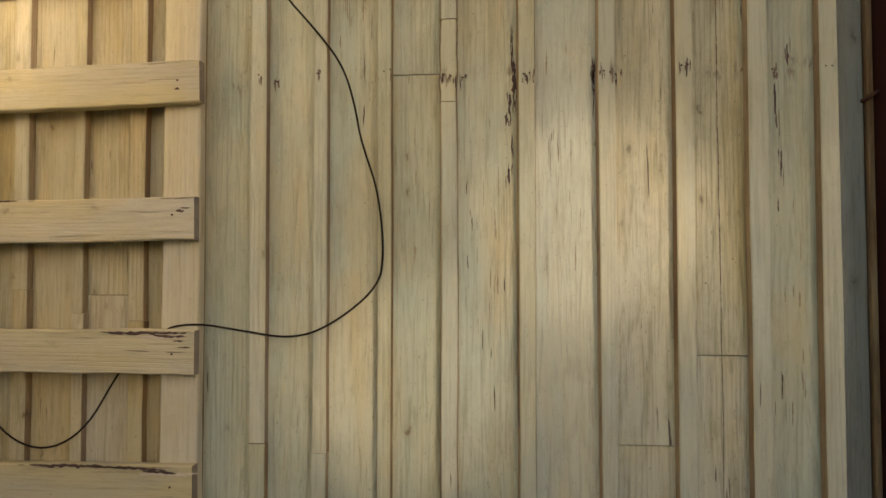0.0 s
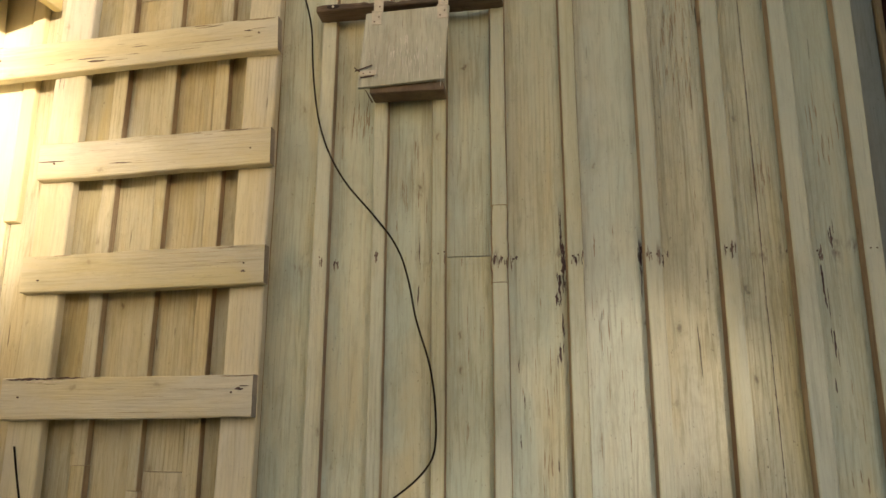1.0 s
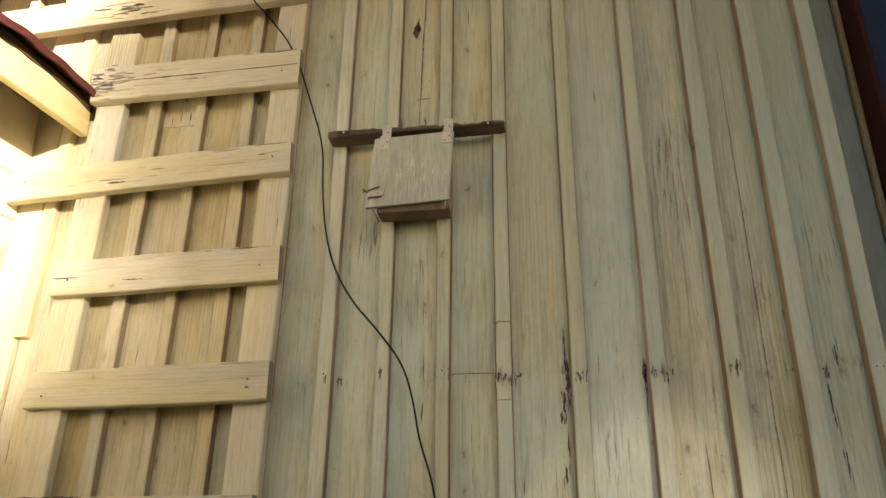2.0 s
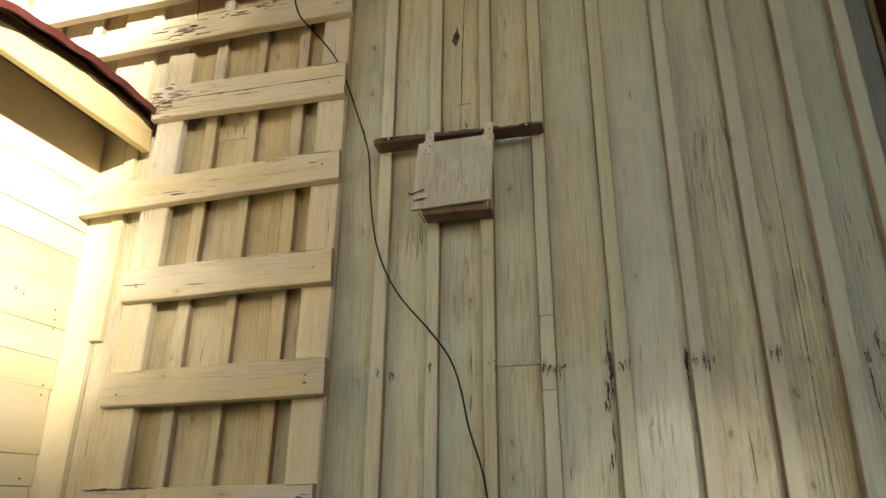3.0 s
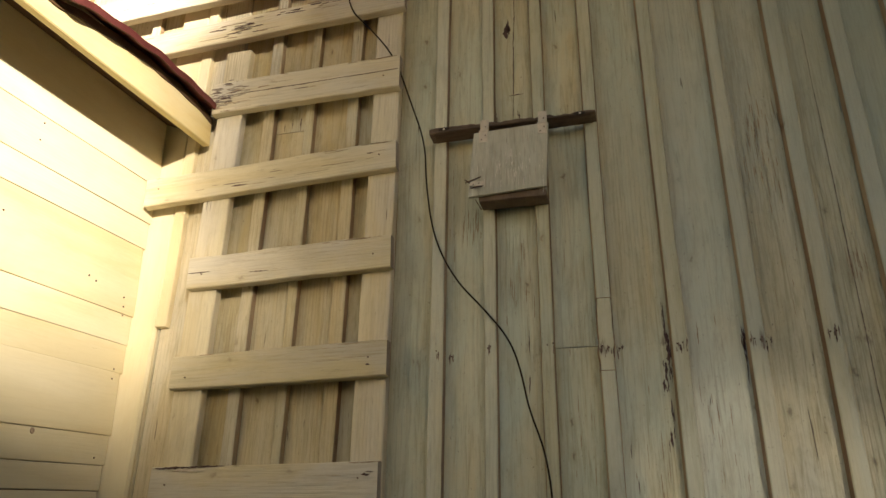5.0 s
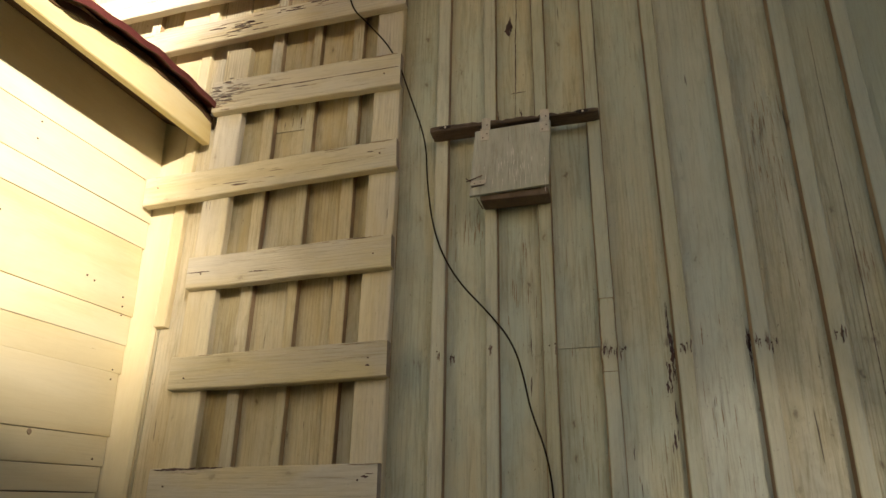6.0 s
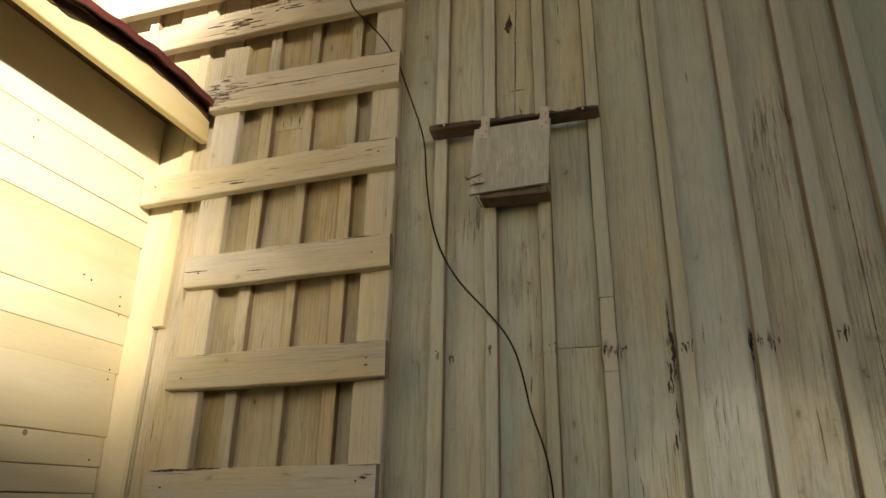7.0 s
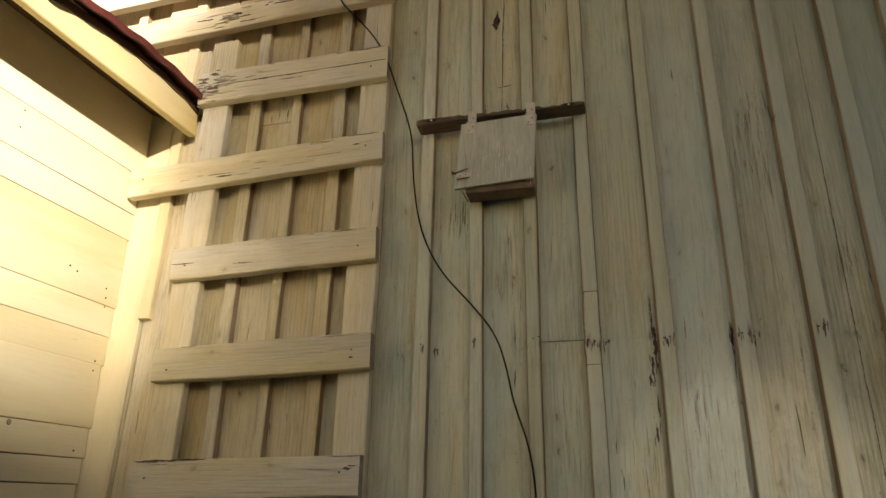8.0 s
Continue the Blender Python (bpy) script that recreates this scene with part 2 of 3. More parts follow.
def upright(x, z, y=0.0, lean=0.0):
    """Pose of a plank that stands with its face at y."""
    return pose(x, y, z, 0, lean, 0)


def flat_run(x0, z0, x1, z1, y):
    """Pose and length of a plank that runs in the wall's plane from one point to another (its width upright)."""
    dx, dz = x1 - x0, z1 - z0
    length = math.hypot(dx, dz)
    ex, ez = Vector((-dz, 0, dx)) / length, Vector((dx, 0, dz)) / length
    m = Matrix(((-ex.x, 0, ez.x, x0), (0, 1, 0, y), (-ex.z, 0, ez.z, z0), (0, 0, 0, 1)))
    return m, length


def scar(x, z, w, h, y, parent, mat=M_SCAR, rng=random, name="paint_scar", turn=0.0):
    """A sliver where paint has come off, jagged along the grain, a hair thick."""
    bm = bmesh.new()
    n = max(6, int(h / 0.007))
    left, right = [], []
    drift = 0.0
    for i in range(n + 1):
        u = i / n
        body = 0.35 + 0.65 * math.sin(math.pi * u) if 0 < u < 1 else 0.12
        a, b = (0.5 * w * body * rng.choice((0.25, 0.6, 0.8, 1.15)) for _ in "ab")
        drift += rng.uniform(-0.12, 0.12) * w
        zz = (u - 0.5) * h + rng.uniform(-0.3, 0.3) * h / n
        left.append(bm.verts.new((drift - a, 0, zz)))
        right.append(bm.verts.new((drift + b, 0, zz + rng.uniform(-0.3, 0.3) * h / n)))
    for i in range(n):
        bm.faces.new((left[i], right[i], right[i + 1], left[i + 1]))
    top = bmesh.ops.extrude_face_region(bm, geom=bm.faces[:])
    for v in [g for g in top["geom"] if isinstance(g, bmesh.types.BMVert)]:
        v.co.y += 0.0025
    return part(name, bm, mat, parent, m=pose(x, y - 0.0007, z, 0, turn, 0))


def nail(x, z, y, parent, r=0.003):
    bm = bmesh.new()
    bmesh.ops.create_cone(bm, cap_ends=True, segments=8, radius1=r, radius2=r * 0.75, depth=0.003, matrix=pose(0, 0, 0, 90))
    return part("nail", bm, M_RUST, parent, m=pose(x, y, z))


def structure(name, bm, mat, label="", category="wall"):
    return tagged(part(name, bm, mat), label, category, kind="structure")


# ---- ground and closed shell of the boarded house ----
rng = random.Random(4)
bm = bmesh.new()
bmesh.ops.create_grid(bm, x_segments=40, y_segments=40, size=400)
structure("ground", bm, M_GROUND, "dry trodden gravel yard", "ground")
wall_main = structure("wall_north", box(-4.0, 1.175, 0.026, 0.20, 0.0, 4.0), M_DARKWOOD,
                      "cream-painted board-and-batten house wall", "wall")
structure("wall_east", box(1.02, 1.175, 0.204, 4.0, 0.0, 4.0), M_WALL, "side wall of the boarded house", "wall")
# roof is out of view; its deep overhang is added to cut sky light
structure("house_roof", box(-4.2, 4.2, -1.9, 4.4, 4.002, 4.15, 0.01), M_BROWN, "unseen roof slab, overhang added to darken the upper wall", "roof")

structure("wall_south", box(-4.0, 1.175, 3.85, 4.0, 0.0, 4.0), M_WALL, "far wall of the boarded house", "wall")
structure("wall_house_west", box(-4.0, -3.85, 0.204, 3.846, 0.0, 4.0), M_WALL, "end wall of the boarded house", "wall")
structure("wall_annex_end", box(-2.6, -1.204, -3.2, -3.05, 0.0, 2.45), M_SIDING, "end wall of the low annex", "wall")

# cover battens: centre, width, pieces from foot to top
FOOT, TOP = 0.18, 4.0
BATTENS = ((-1.86, 0.036, ()), (-1.70, 0.036, ()), (-1.54, 0.036, ()), (-1.365, 0.036, ()), (-1.195, 0.036, ()),
           (-0.702, 0.037, (1.463,)), (-0.561, 0.028, (1.408,)), (-0.419, 0.035, (1.392,)), (-0.285, 0.036, ()),
           (-0.135, 0.036, (1.122,)), (0.0055, 0.033, (1.103,)), (0.151, 0.032, ()), (0.2945, 0.035, (1.876, 2.060)),
           (0.4645, 0.035, ()), (0.6375, 0.034, ()), (0.800, 0.038, ()), (0.9515, 0.039, ()), (1.0965, 0.039, ()))
for x, w, cuts in BATTENS:
    zs = (FOOT, *cuts, TOP)
    for a, b in zip(zs, zs[1:]):
        gap = 0.0015 if b < TOP else 0.0
        bm = beam(b - a - gap, w, 0.0225, 16, 0.0014, 0.0025, rng, True, (0.0045, 0.0015))
        part("batten", bm, M_OCHRE if x < -0.35 else M_BATTEN, wall_main, m=upright(x, a, -0.0235 - rng.uniform(0, 0.0015)), end=M_EDGE)
# boards between them, each reaching under its battens
EDGES = [-2.02, -1.86, -1.70, -1.54, -1.365, -1.195, -0.985, -0.835, -0.70, -0.556, -0.421, -0.285, -0.135, 0.0055, 0.151, 0.2945,
         0.4645, 0.6375, 0.800, 0.9515, 1.0965, 1.177]
JOINTS = {8: (2.69,), 9: (1.45,), 14: (1.944,), 17: (1.129,), 18: (1.322,)}
for i, (x0, x1) in enumerate(zip(EDGES, EDGES[1:])):
    zs = (FOOT, *JOINTS.get(i, ()), TOP)
    for a, b in zip(zs, zs[1:]):
        gap = 0.002 if b < TOP else 0.0
        bm = beam(b - a - gap, x1 - x0 - 0.003, 0.025, 10, 0.0008, 0.002, rng)
        part("board", bm, M_BLUEGREY if i == 20 else M_GRAIN if i in (17, 18) else M_OCHRE if x1 < -0.2 else M_WALL, wall_main, m=upright((x0 + x1) / 2, a, rng.uniform(-0.0008, 0.0008)))
# corner post and short batten beside it, painted lighter cream for the sunlight there
bm = beam(TOP - FOOT, 0.105, 0.0165, 16, 0.001, 0.007, rng)
part("corner_board", bm, M_SIDING, wall_main, m=upright(-1.0425, FOOT, -0.0170), label="smooth cream corner board")
part("batten", beam(TOP - 2.066, 0.036, 0.0215, 12, 0.001, 0.003, rng), M_SIDING, wall_main, m=upright(-0.970, 2.066, -0.0228))

# nails along the rail behind the boards, with rusty slivers
for x, dz in ((-0.135, 0), (-0.10, -.01), (0.0, 0.0), (0.151, 0.0), (0.165, .004), (0.285, -.010), (0.30, -.014), (0.325, -.012), (0.459, -.014),
              (0.472, -.012), (0.632, -.012), (0.645, -.015), (0.66, -.014), (0.795, -.005), (0.808, -.004), (0.93, -.014), (0.99, -.012), (1.09, -.015), (1.103, -.015)):
    on = any(abs(x - b[0]) < b[1] / 2 for b in BATTENS)
    y = -0.0255 if on else -0.002
    nail(x, 1.946 + dz, y, wall_main, 0.0022)
    for _ in range(4):
        scar(x + rng.uniform(-0.010, 0.011), 1.940 + dz + rng.uniform(-0.012, 0.010), rng.uniform(0.002, 0.0055), rng.uniform(0.008, 0.028),
             -0.0245 if on else -0.001, wall_main, rng.choice((M_STAIN, M_STAIN, M_SCAR)), rng)
# bare slivers on single boards
for x, z, w, h in ((0.434, 1.98, 0.007, 0.12), (0.438, 1.92, 0.016, 0.11), (0.430, 1.86, 0.014, 0.07), (0.421, 1.838, 0.014, 0.03), (0.433, 1.778, 0.007, 0.05),
                   (0.426, 1.716, 0.011, 0.045), (0.611, 1.90, 0.006, 0.14), (0.612, 1.94, 0.012, 0.05), (0.998, 1.855, 0.010, 0.10), (1.004, 1.73, 0.008, 0.06),
                   (1.022, 1.963, 0.010, 0.05), (0.968, 1.812, 0.009, 0.014), (0.997, 1.64, 0.005, 0.03), (0.224, 1.987, 0.005, 0.04), (0.231, 2.056, 0.004, 0.03),
                   (0.103, 1.957, 0.004, 0.06), (0.100, 1.85, 0.006, 0.045), (0.333, 1.686, 0.004, 0.03), (0.344, 1.61, 0.004, 0.04), (0.335, 1.523, 0.005, 0.03),
                   (0.415, 1.473, 0.005, 0.03), (0.999, 1.257, 0.004, 0.05), (0.062, 2.95, 0.034, 0.05), (0.066, 2.97, 0.012, 0.05), (0.027, 2.643, 0.006, 0.04), (0.093, 2.640, 0.008, 0.034), (-0.127, 2.95, 0.006, 0.03), (0.155, 1.93, 0.005, 0.05), (0.20, 1.995, 0.004, 0.05)):
    scar(x, z, w * 0.62, h, 0.0, wall_main, rng=rng)
    for _ in range(3 if h > 0.04 else 1):
        scar(x + rng.uniform(-0.6, 0.6) * w, z + rng.uniform(-0.5, 0.5) * h, w * rng.uniform(0.12, 0.3), h * rng.uniform(0.25, 0.7), 0.0, wall_main, rng=rng)

structure("corner_trim", box(1.1785, 1.1905, -0.012, 0.026, 0.0, 4.0, 0.002), M_EDGE, "narrow brown strip at the wall's end", "trim")

# ---- dark end post and the navy boarding beyond it ----
post = tagged(part("end_post", box(1.192, 1.207, -0.090, 0.20, 0.0, 4.0, 0.002), M_MAROON), "dark maroon painted end post of the wall", "post", kind="structure")
structure("wall_far_east", box(1.209, 4.0, -0.07, 0.20, 0.0, 4.0), M_NAVY, "dark navy boarded wall beyond the end post", "wall")
bm = bmesh.new()
bmesh.ops.create_cone(bm, cap_ends=True, segments=10, radius1=0.0045, radius2=0.003, depth=0.045, matrix=pose(0, 0, 0, 75, 0, 20))
tagged(part("iron_peg", bm, M_RUST, m=pose(1.178, -0.022, 1.865)), "short rusty iron peg driven into the wall", "peg")

# ---- ladder fixed to the wall ----
ladder = tagged(new("wall_ladder"), "cream-painted wooden ladder with wide board rungs, fixed to the wall", "ladder")
for x, w, top in ((-0.828, 0.088, 2.998), (-0.3015, 0.085, 3.99)):
    part("stile", beam(top - 0.62, w, 0.0275, 18, 0.0015, 0.003, rng), M_LADDER, ladder, m=upright(x, 0.62, -0.052))
# left end x, its height at the rung's middle, right end x, height there, width
RUNGS = ((-0.88, 0.735, -0.255, 0.735, 0.096), (-0.878, 1.031, -0.257, 1.034, 0.096), (-0.88, 1.328, -0.256, 1.326, 0.097), (-0.879, 1.613, -0.259, 1.619, 0.096), (-0.868, 1.910, -0.250, 1.921, 0.093),
         (-0.866, 2.201, -0.253, 2.217, 0.096), (-1.062, 2.484, -0.252, 2.517, 0.093), (-0.875, 2.801, -0.253, 2.807, 0.114), (-1.42, 3.052, -0.248, 3.094, 0.092),
         (-1.50, 3.235, -0.30, 3.29, 0.10))
for x0, z0, x1, z1, w in RUNGS:
    m, length = flat_run(x0, z0, x1, z1, -0.0805)
    rung = part("rung", beam(length, w, 0.028, 14, 0.0016, 0.003, rng), M_LADDER, ladder, m=m, end=M_END)
    for x in (x0 + 0.045, x1 - 0.05):
        nail(x, z0 + (z1 - z0) * (x - x0) / (x1 - x0) + rng.uniform(-0.02, 0.01), -0.0815, ladder, 0.0025)

# ---- hinged wooden box hung from a plank ----
def driftwood(length, r):
    """A rotten plank, thinner towards one end: chewed upper edge, bevelled ends, uneven underside."""
    bm = bmesh.new()
    rings = []
    n = 34
    for i in range(n + 1):
        u = i / n
        end = min(u, 1 - u)
        shrink = max(0.0, 1 - end / 0.03)
        hi = 0.0125 - 0.004 * u - r.choice((0, 0, 0.001, 0.003, 0.006)) * (0.28 < u < 0.9) - r.uniform(0, 0.0015)
        lo = -0.0125 + 0.006 * u + 0.003 * shrink + r.uniform(0, 0.0015)
        f, thick = r.uniform(0, 0.0025) + 0.003 * shrink, 0.053
        prof = ((lo, thick), (lo + 0.0015, f + 0.003), (lo + 0.004, f), (hi - 0.005, f), (hi, f + 0.006), (hi - 0.002, thick))
        rings.append([bm.verts.new((-x, y, u * length)) for x, y in prof])
    for a, b in zip(rings, rings[1:]):
        for k in range(6):
            bm.faces.new((a[k], a[(k + 1) % 6], b[(k + 1) % 6], b[k]))
    for cap in (rings[0], rings[-1][::-1]):
        bm.faces.new(cap).material_index = 1
    return bm


def screw(x, z, y, parent, mat, r=0.0028):
    bm = bmesh.new()
    bmesh.ops.create_uvsphere(bm, u_segments=8, v_segments=5, radius=r)
    for v in bm.verts:
        v.co.y *= 0.5
    return part("screw", bm, mat, parent, m=pose(x, y, z))


plank = tagged(part("hanging_plank", driftwood(0.468, rng), M_DARKWOOD, m=flat_run(-0.157, 2.579, 0.311, 2.578, -0.0765)[0], end=M_END),
               "dark rotten plank nailed across the battens", "plank")
tagged(screw(-0.112, 2.579, -0.0778, None, M_STEEL, 0.0035), "bright screw head in the dark plank", "screw", "plank screws")
tagged(screw(0.270, 2.575, -0.0778, None, M_STEEL, 0.0035), "bright screw head in the dark plank", "screw", "plank screws")
for x, z in ((-0.112, 2.579), (0.268, 2.575)):
    bm = bmesh.new()
    bmesh.ops.create_uvsphere(bm, u_segments=12, v_segments=6, radius=1.0)
    for v in bm.verts:
        v.co = Vector((v.co.x * 0.017, v.co.y * 0.0012, v.co.z * 0.0058))
    part("rot_stain", bm, M_ROT, plank, "black rot round a screw", plank.matrix_basis.inverted() @ pose(x, -0.0766, z, 0, -2, 0))
nest = tagged(new("wooden_box"), "grey weathered plywood box with a hinged front, hung below a plank", "box")
boxpart = lambda name, bm, mat, label="", parent=None: part(name, bm, mat, parent or nest, label)
boxpart("side", box(-0.012, 0.002, -0.083, -0.026, 2.3525, 2.530, 0.001), M_BARE)
boxpart("side", box(0.152, 0.166, -0.083, -0.026, 2.3525, 2.530, 0.001), M_BARE)
boxpart("bottom", box(-0.010, 0.170, -0.083, -0.026, 2.334, 2.352, 0.0015), M_BOTTOM, "brown weathered bottom board")
boxpart("back", box(0.003, 0.151, -0.040, -0.028, 2.353, 2.530, 0.001), M_DARKWOOD)
panel = bmesh.new()
# the front hangs slightly askew, wider at its top right
quad = [(-0.037, 2.344), (0.174, 2.355), (0.185, 2.548), (-0.021, 2.541)]
fr = [panel.verts.new((x, -0.0955, z)) for x, z in quad]
bk = [panel.verts.new((x, -0.084, z)) for x, z in quad]
panel.faces.new(fr)
panel.faces.new(bk[::-1])
for k in range(4):
    panel.faces.new((fr[k], bk[k], bk[(k + 1) % 4], fr[(k + 1) % 4]))
bmesh.ops.bevel(panel, geom=panel.edges[:], offset=0.0012, segments=1, affect="EDGES")
front = boxpart("front_panel", panel, M_PANEL, "pale grey plywood front with worn streaks")
for x, lift in ((0.006, 0.0), (0.168, 0.005)):
    hinge = boxpart("hinge", box(x - 0.012, x + 0.012, -0.0978, -0.0960, 2.508 + lift, 2.541 + lift, 0.0005), M_STEEL, "pale metal hinge")
    part("hinge_leaf", box(x - 0.012, x + 0.012, -0.0800, -0.0782, 2.552 + lift, 2.590 + lift, 0.0005), M_STEEL, hinge)
    bm = bmesh.new()
    bmesh.ops.create_cone(bm, cap_ends=True, segments=10, radius1=0.003, radius2=0.003, depth=0.026, matrix=pose(x, -0.0925, 2.5455 + lift, 0, 90, 0))
    part("hinge_pin", bm, M_STEEL, hinge)
    for sx, sz in ((-0.005, 2.516), (0.006, 2.528)):
        screw(x + sx, sz + lift, -0.0979, hinge, M_RUST, 0.002)
    screw(x + 0.003, 2.567 + lift, -0.0802, hinge, M_RUST, 0.0022)
latch = boxpart("latch", box(-0.032, 0.008, -0.0990, -0.0962, 2.374, 2.387, 0.0008), M_STEEL, "bent pale metal latch")
for x, z in ((-0.006, 2.381), (-0.022, 2.379), (0.002, 2.371)):
    screw(x, z, -0.0992, latch, M_RUST, 0.0018)
for x, z, turn, length in ((-0.022, 2.392, 72, 0.045), (-0.038, 2.389, -50, 0.018), (-0.014, 2.369, 84, 0.030)):
    bm = bmesh.new()
    bmesh.ops.create_cone(bm, cap_ends=True, segments=8, radius1=0.0016, radius2=0.0014, depth=length, matrix=pose(0, 0, 0, 0, turn, 0))
    part("latch_wire", bm, M_RUST, latch, m=pose(x, -0.1005, z))
for _ in range(64):
    fx = rng.gauss(0.085, 0.042)
    scar(min(max(fx, -0.01), 0.165), rng.uniform(2.375, 2.47) - abs(fx - 0.08) * 0.4, rng.uniform(0.0006, 0.0022), rng.uniform(0.008, 0.040), -0.0957, front, M_CHALK, rng, "paint_flake", rng.uniform(-4, 4))
for _ in range(30):
    fx = rng.choice((rng.gauss(0.035, 0.014), rng.gauss(0.12, 0.022), rng.uniform(-0.02, 0.16)))
    scar(min(max(fx, -0.02), 0.165), rng.uniform(2.372, 2.52), rng.uniform(0.001, 0.0032), rng.uniform(0.02, 0.06), -0.0956, front, M_FADED, rng, "worn_sliver", rng.uniform(-3, 3))
twig = bmesh.new()
bmesh.ops.create_cone(twig, cap_ends=True, segments=7, radius1=0.0022, radius2=0.0010, depth=0.034, matrix=pose(0, 0, 0, 20, -28, 0))
boxpart("splinter", twig, M_DARKWOOD, "splinter hanging from the box's lower corner").matrix_basis = pose(-0.014, -0.070, 2.332)

# ---- cable ----
def rope(name, pts, radius, mat):
    cu = bpy.data.curves.new(name, "CURVE")
    cu.dimensions, cu.bevel_depth, cu.bevel_resolution, cu.resolution_u = "3D", radius, 2, 6
    sp = cu.splines.new("NURBS")
    sp.points.add(len(pts) - 1)
    for q, c in zip(sp.points, pts):
        q.co = (*c, 1.0)
    sp.use_endpoint_u, sp.order_u = True, 3
    cu.materials.append(mat)
    return new(name, cu)
cable = rope("cable", [(-0.48, -0.086, 3.40), (-0.45, -0.086, 3.20), (-0.425, -0.086, 3.06), (-0.37, -0.075, 3.00), (-0.27, -0.084, 2.86), (-0.225, -0.045, 2.71),
                       (-0.18, -0.03, 2.57), (-0.175, -0.03, 2.44), (-0.15, -0.03, 2.27), (-0.09, -0.03, 2.14), (0.0, -0.03, 2.04), (0.06, -0.03, 1.96), (0.087, -0.03, 1.87),
                       (0.10, -0.03, 1.79), (0.14, -0.03, 1.68), (0.153, -0.03, 1.54), (0.14, -0.03, 1.465), (0.03, -0.03, 1.38), (-0.055, -0.03, 1.353), (-0.16, -0.033, 1.37), (-0.28, -0.058, 1.392),
                       (-0.38, -0.040, 1.36), (-0.45, -0.036, 1.28), (-0.53, -0.034, 1.14), (-0.64, -0.032, 1.09), (-0.75, -0.034, 1.15), (-0.787, -0.040, 1.27), (-0.82, -0.056, 1.40), (-0.843, -0.058, 1.505)], 0.0023, M_CABLE)
tagged(cable, "thin black cable hanging loose over the boards", "cable")

# ---- annex: horizontal siding, eave and red metal roof ----
SLOPE, LAY = 0.095, 0.083
AX = -1.070
annex = structure("wall_west", box(-1.20, AX - 0.022, -3.2, 0.02, 0.0, 2.55), M_DARKWOOD, "cream-painted horizontal siding of the annex", "wall")
lay = math.degrees(math.atan(LAY))
LINES = [2.775, 2.536, 2.406, 2.320, 2.103, 2.015, 1.933, 1.758, 1.677, 1.610, 1.505, 1.33, 1.16, 0.99, 0.82, 0.65, 0.48]
for top, low in zip(LINES, LINES[1:]):
    bm = beam(3.0, top - low - (0.0010 if 1.933 in (top, low) else 0.0030), 0.020, 12, 0.0006, 0.0012, rng)
    z = (top + low) / 2
    # local z runs along -y, local x upright, local y away from the yard
    m = Matrix(((0, -1, 0, AX), (0, 0, -1, -0.026 + rng.uniform(-0.004, 0.004)), (1, 0, 0, z - 0.002), (0, 0, 0, 1))) @ pose(0, 0, 0, 0, -lay, 0)
    part("siding_board", bm, M_SIDING, annex, m=m)

roof = tagged(new("annex_roof"), "low annex roof with yellow fascia and red sheet-metal edge", "roof")
tilt = math.degrees(math.atan(SLOPE))
fascia_pose = Matrix(((0, -1, 0, -0.902), (0, 0, -1, -0.030), (1, 0, 0, 2.665 + 0.0525 - SLOPE * 0.03), (0, 0, 0, 1))) @ pose(0, 0, 0, 0, -tilt, 0)
part("fascia", beam(2.6, 0.105, 0.022, 14, 0.0012, 0.003, rng), M_TRIM, roof, m=fascia_pose)


def rim_drop(u):
    """Drop of the sheet's edge at a distance u from the wall, curved to fit the camera's view."""
    v = min(u, 0.70)
    return -0.052 * (v - 0.1) - 0.268 * (v - 0.1) * (v - 0.31) - 0.15 * max(0.0, u - 0.70)


def sheet(name, xz, mat, fall, wave=0.0, y0=-0.032, y1=-2.63, n=150, label=""):
    """A sheet of one section drawn out along the eave; fall(u) is its drop, wave its corrugation."""
    bm = bmesh.new()
    rows = []
    for i in range(n + 1):
        y = y0 + (y1 - y0) * i / n
        dz = fall(-y) + wave * math.sin(y * 2 * math.pi / 0.135) + wave * 0.45 * math.sin(y * 29.0)
        rows.append([bm.verts.new((x, y, z + dz)) for x, z in xz])
    k = len(xz)
    for a, b in zip(rows, rows[1:]):
        for j in range(k):
            bm.faces.new((a[j], a[(j + 1) % k], b[(j + 1) % k], b[j]))
    bm.faces.new(rows[0])
    bm.faces.new(rows[-1][::-1])
    return part(name, bm, mat, roof, label)


straight = lambda u: -SLOPE * u
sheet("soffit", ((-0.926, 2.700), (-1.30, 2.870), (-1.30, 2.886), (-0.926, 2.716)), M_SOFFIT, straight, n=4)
sheet("roof_sheet", ((-0.868, 2.757), (-0.862, 2.757), (-0.860, 2.776), (-0.872, 2.784), (-2.6, 3.42), (-2.6, 3.40), (-0.890, 2.772), (-0.868, 2.764)), M_ROOF, rim_drop, wave=0.0028)
# added dark strip in place of the sheet's shadow on the fascia
sheet("eave_lath", ((-0.8985, 2.742), (-0.8985, 2.764), (-0.925, 2.778), (-0.925, 2.742)), M_SOFFIT, rim_drop, wave=0.002)

# ---- unseen barn, tree and hedges, added to shade the walls ----
# invented barn, its height set so its shadow darkens the lower walls
barn = tagged(new("barn"), "unseen barn, added to shade the lower walls", "barn")
part("wall", box(4.4, 11.74, -24.0, -18.4, 0.0, 3.46), M_BROWN, barn)
part("roof", box(4.1, 11.94, -24.3, -18.1, 3.462, 3.90, 0.01), M_ROOF, barn)
tree = tagged(new("tree"), "unseen leafy tree, added to shade the wall", "tree")
tree.location = (13.23, -18.0, 0)
bm = bmesh.new()
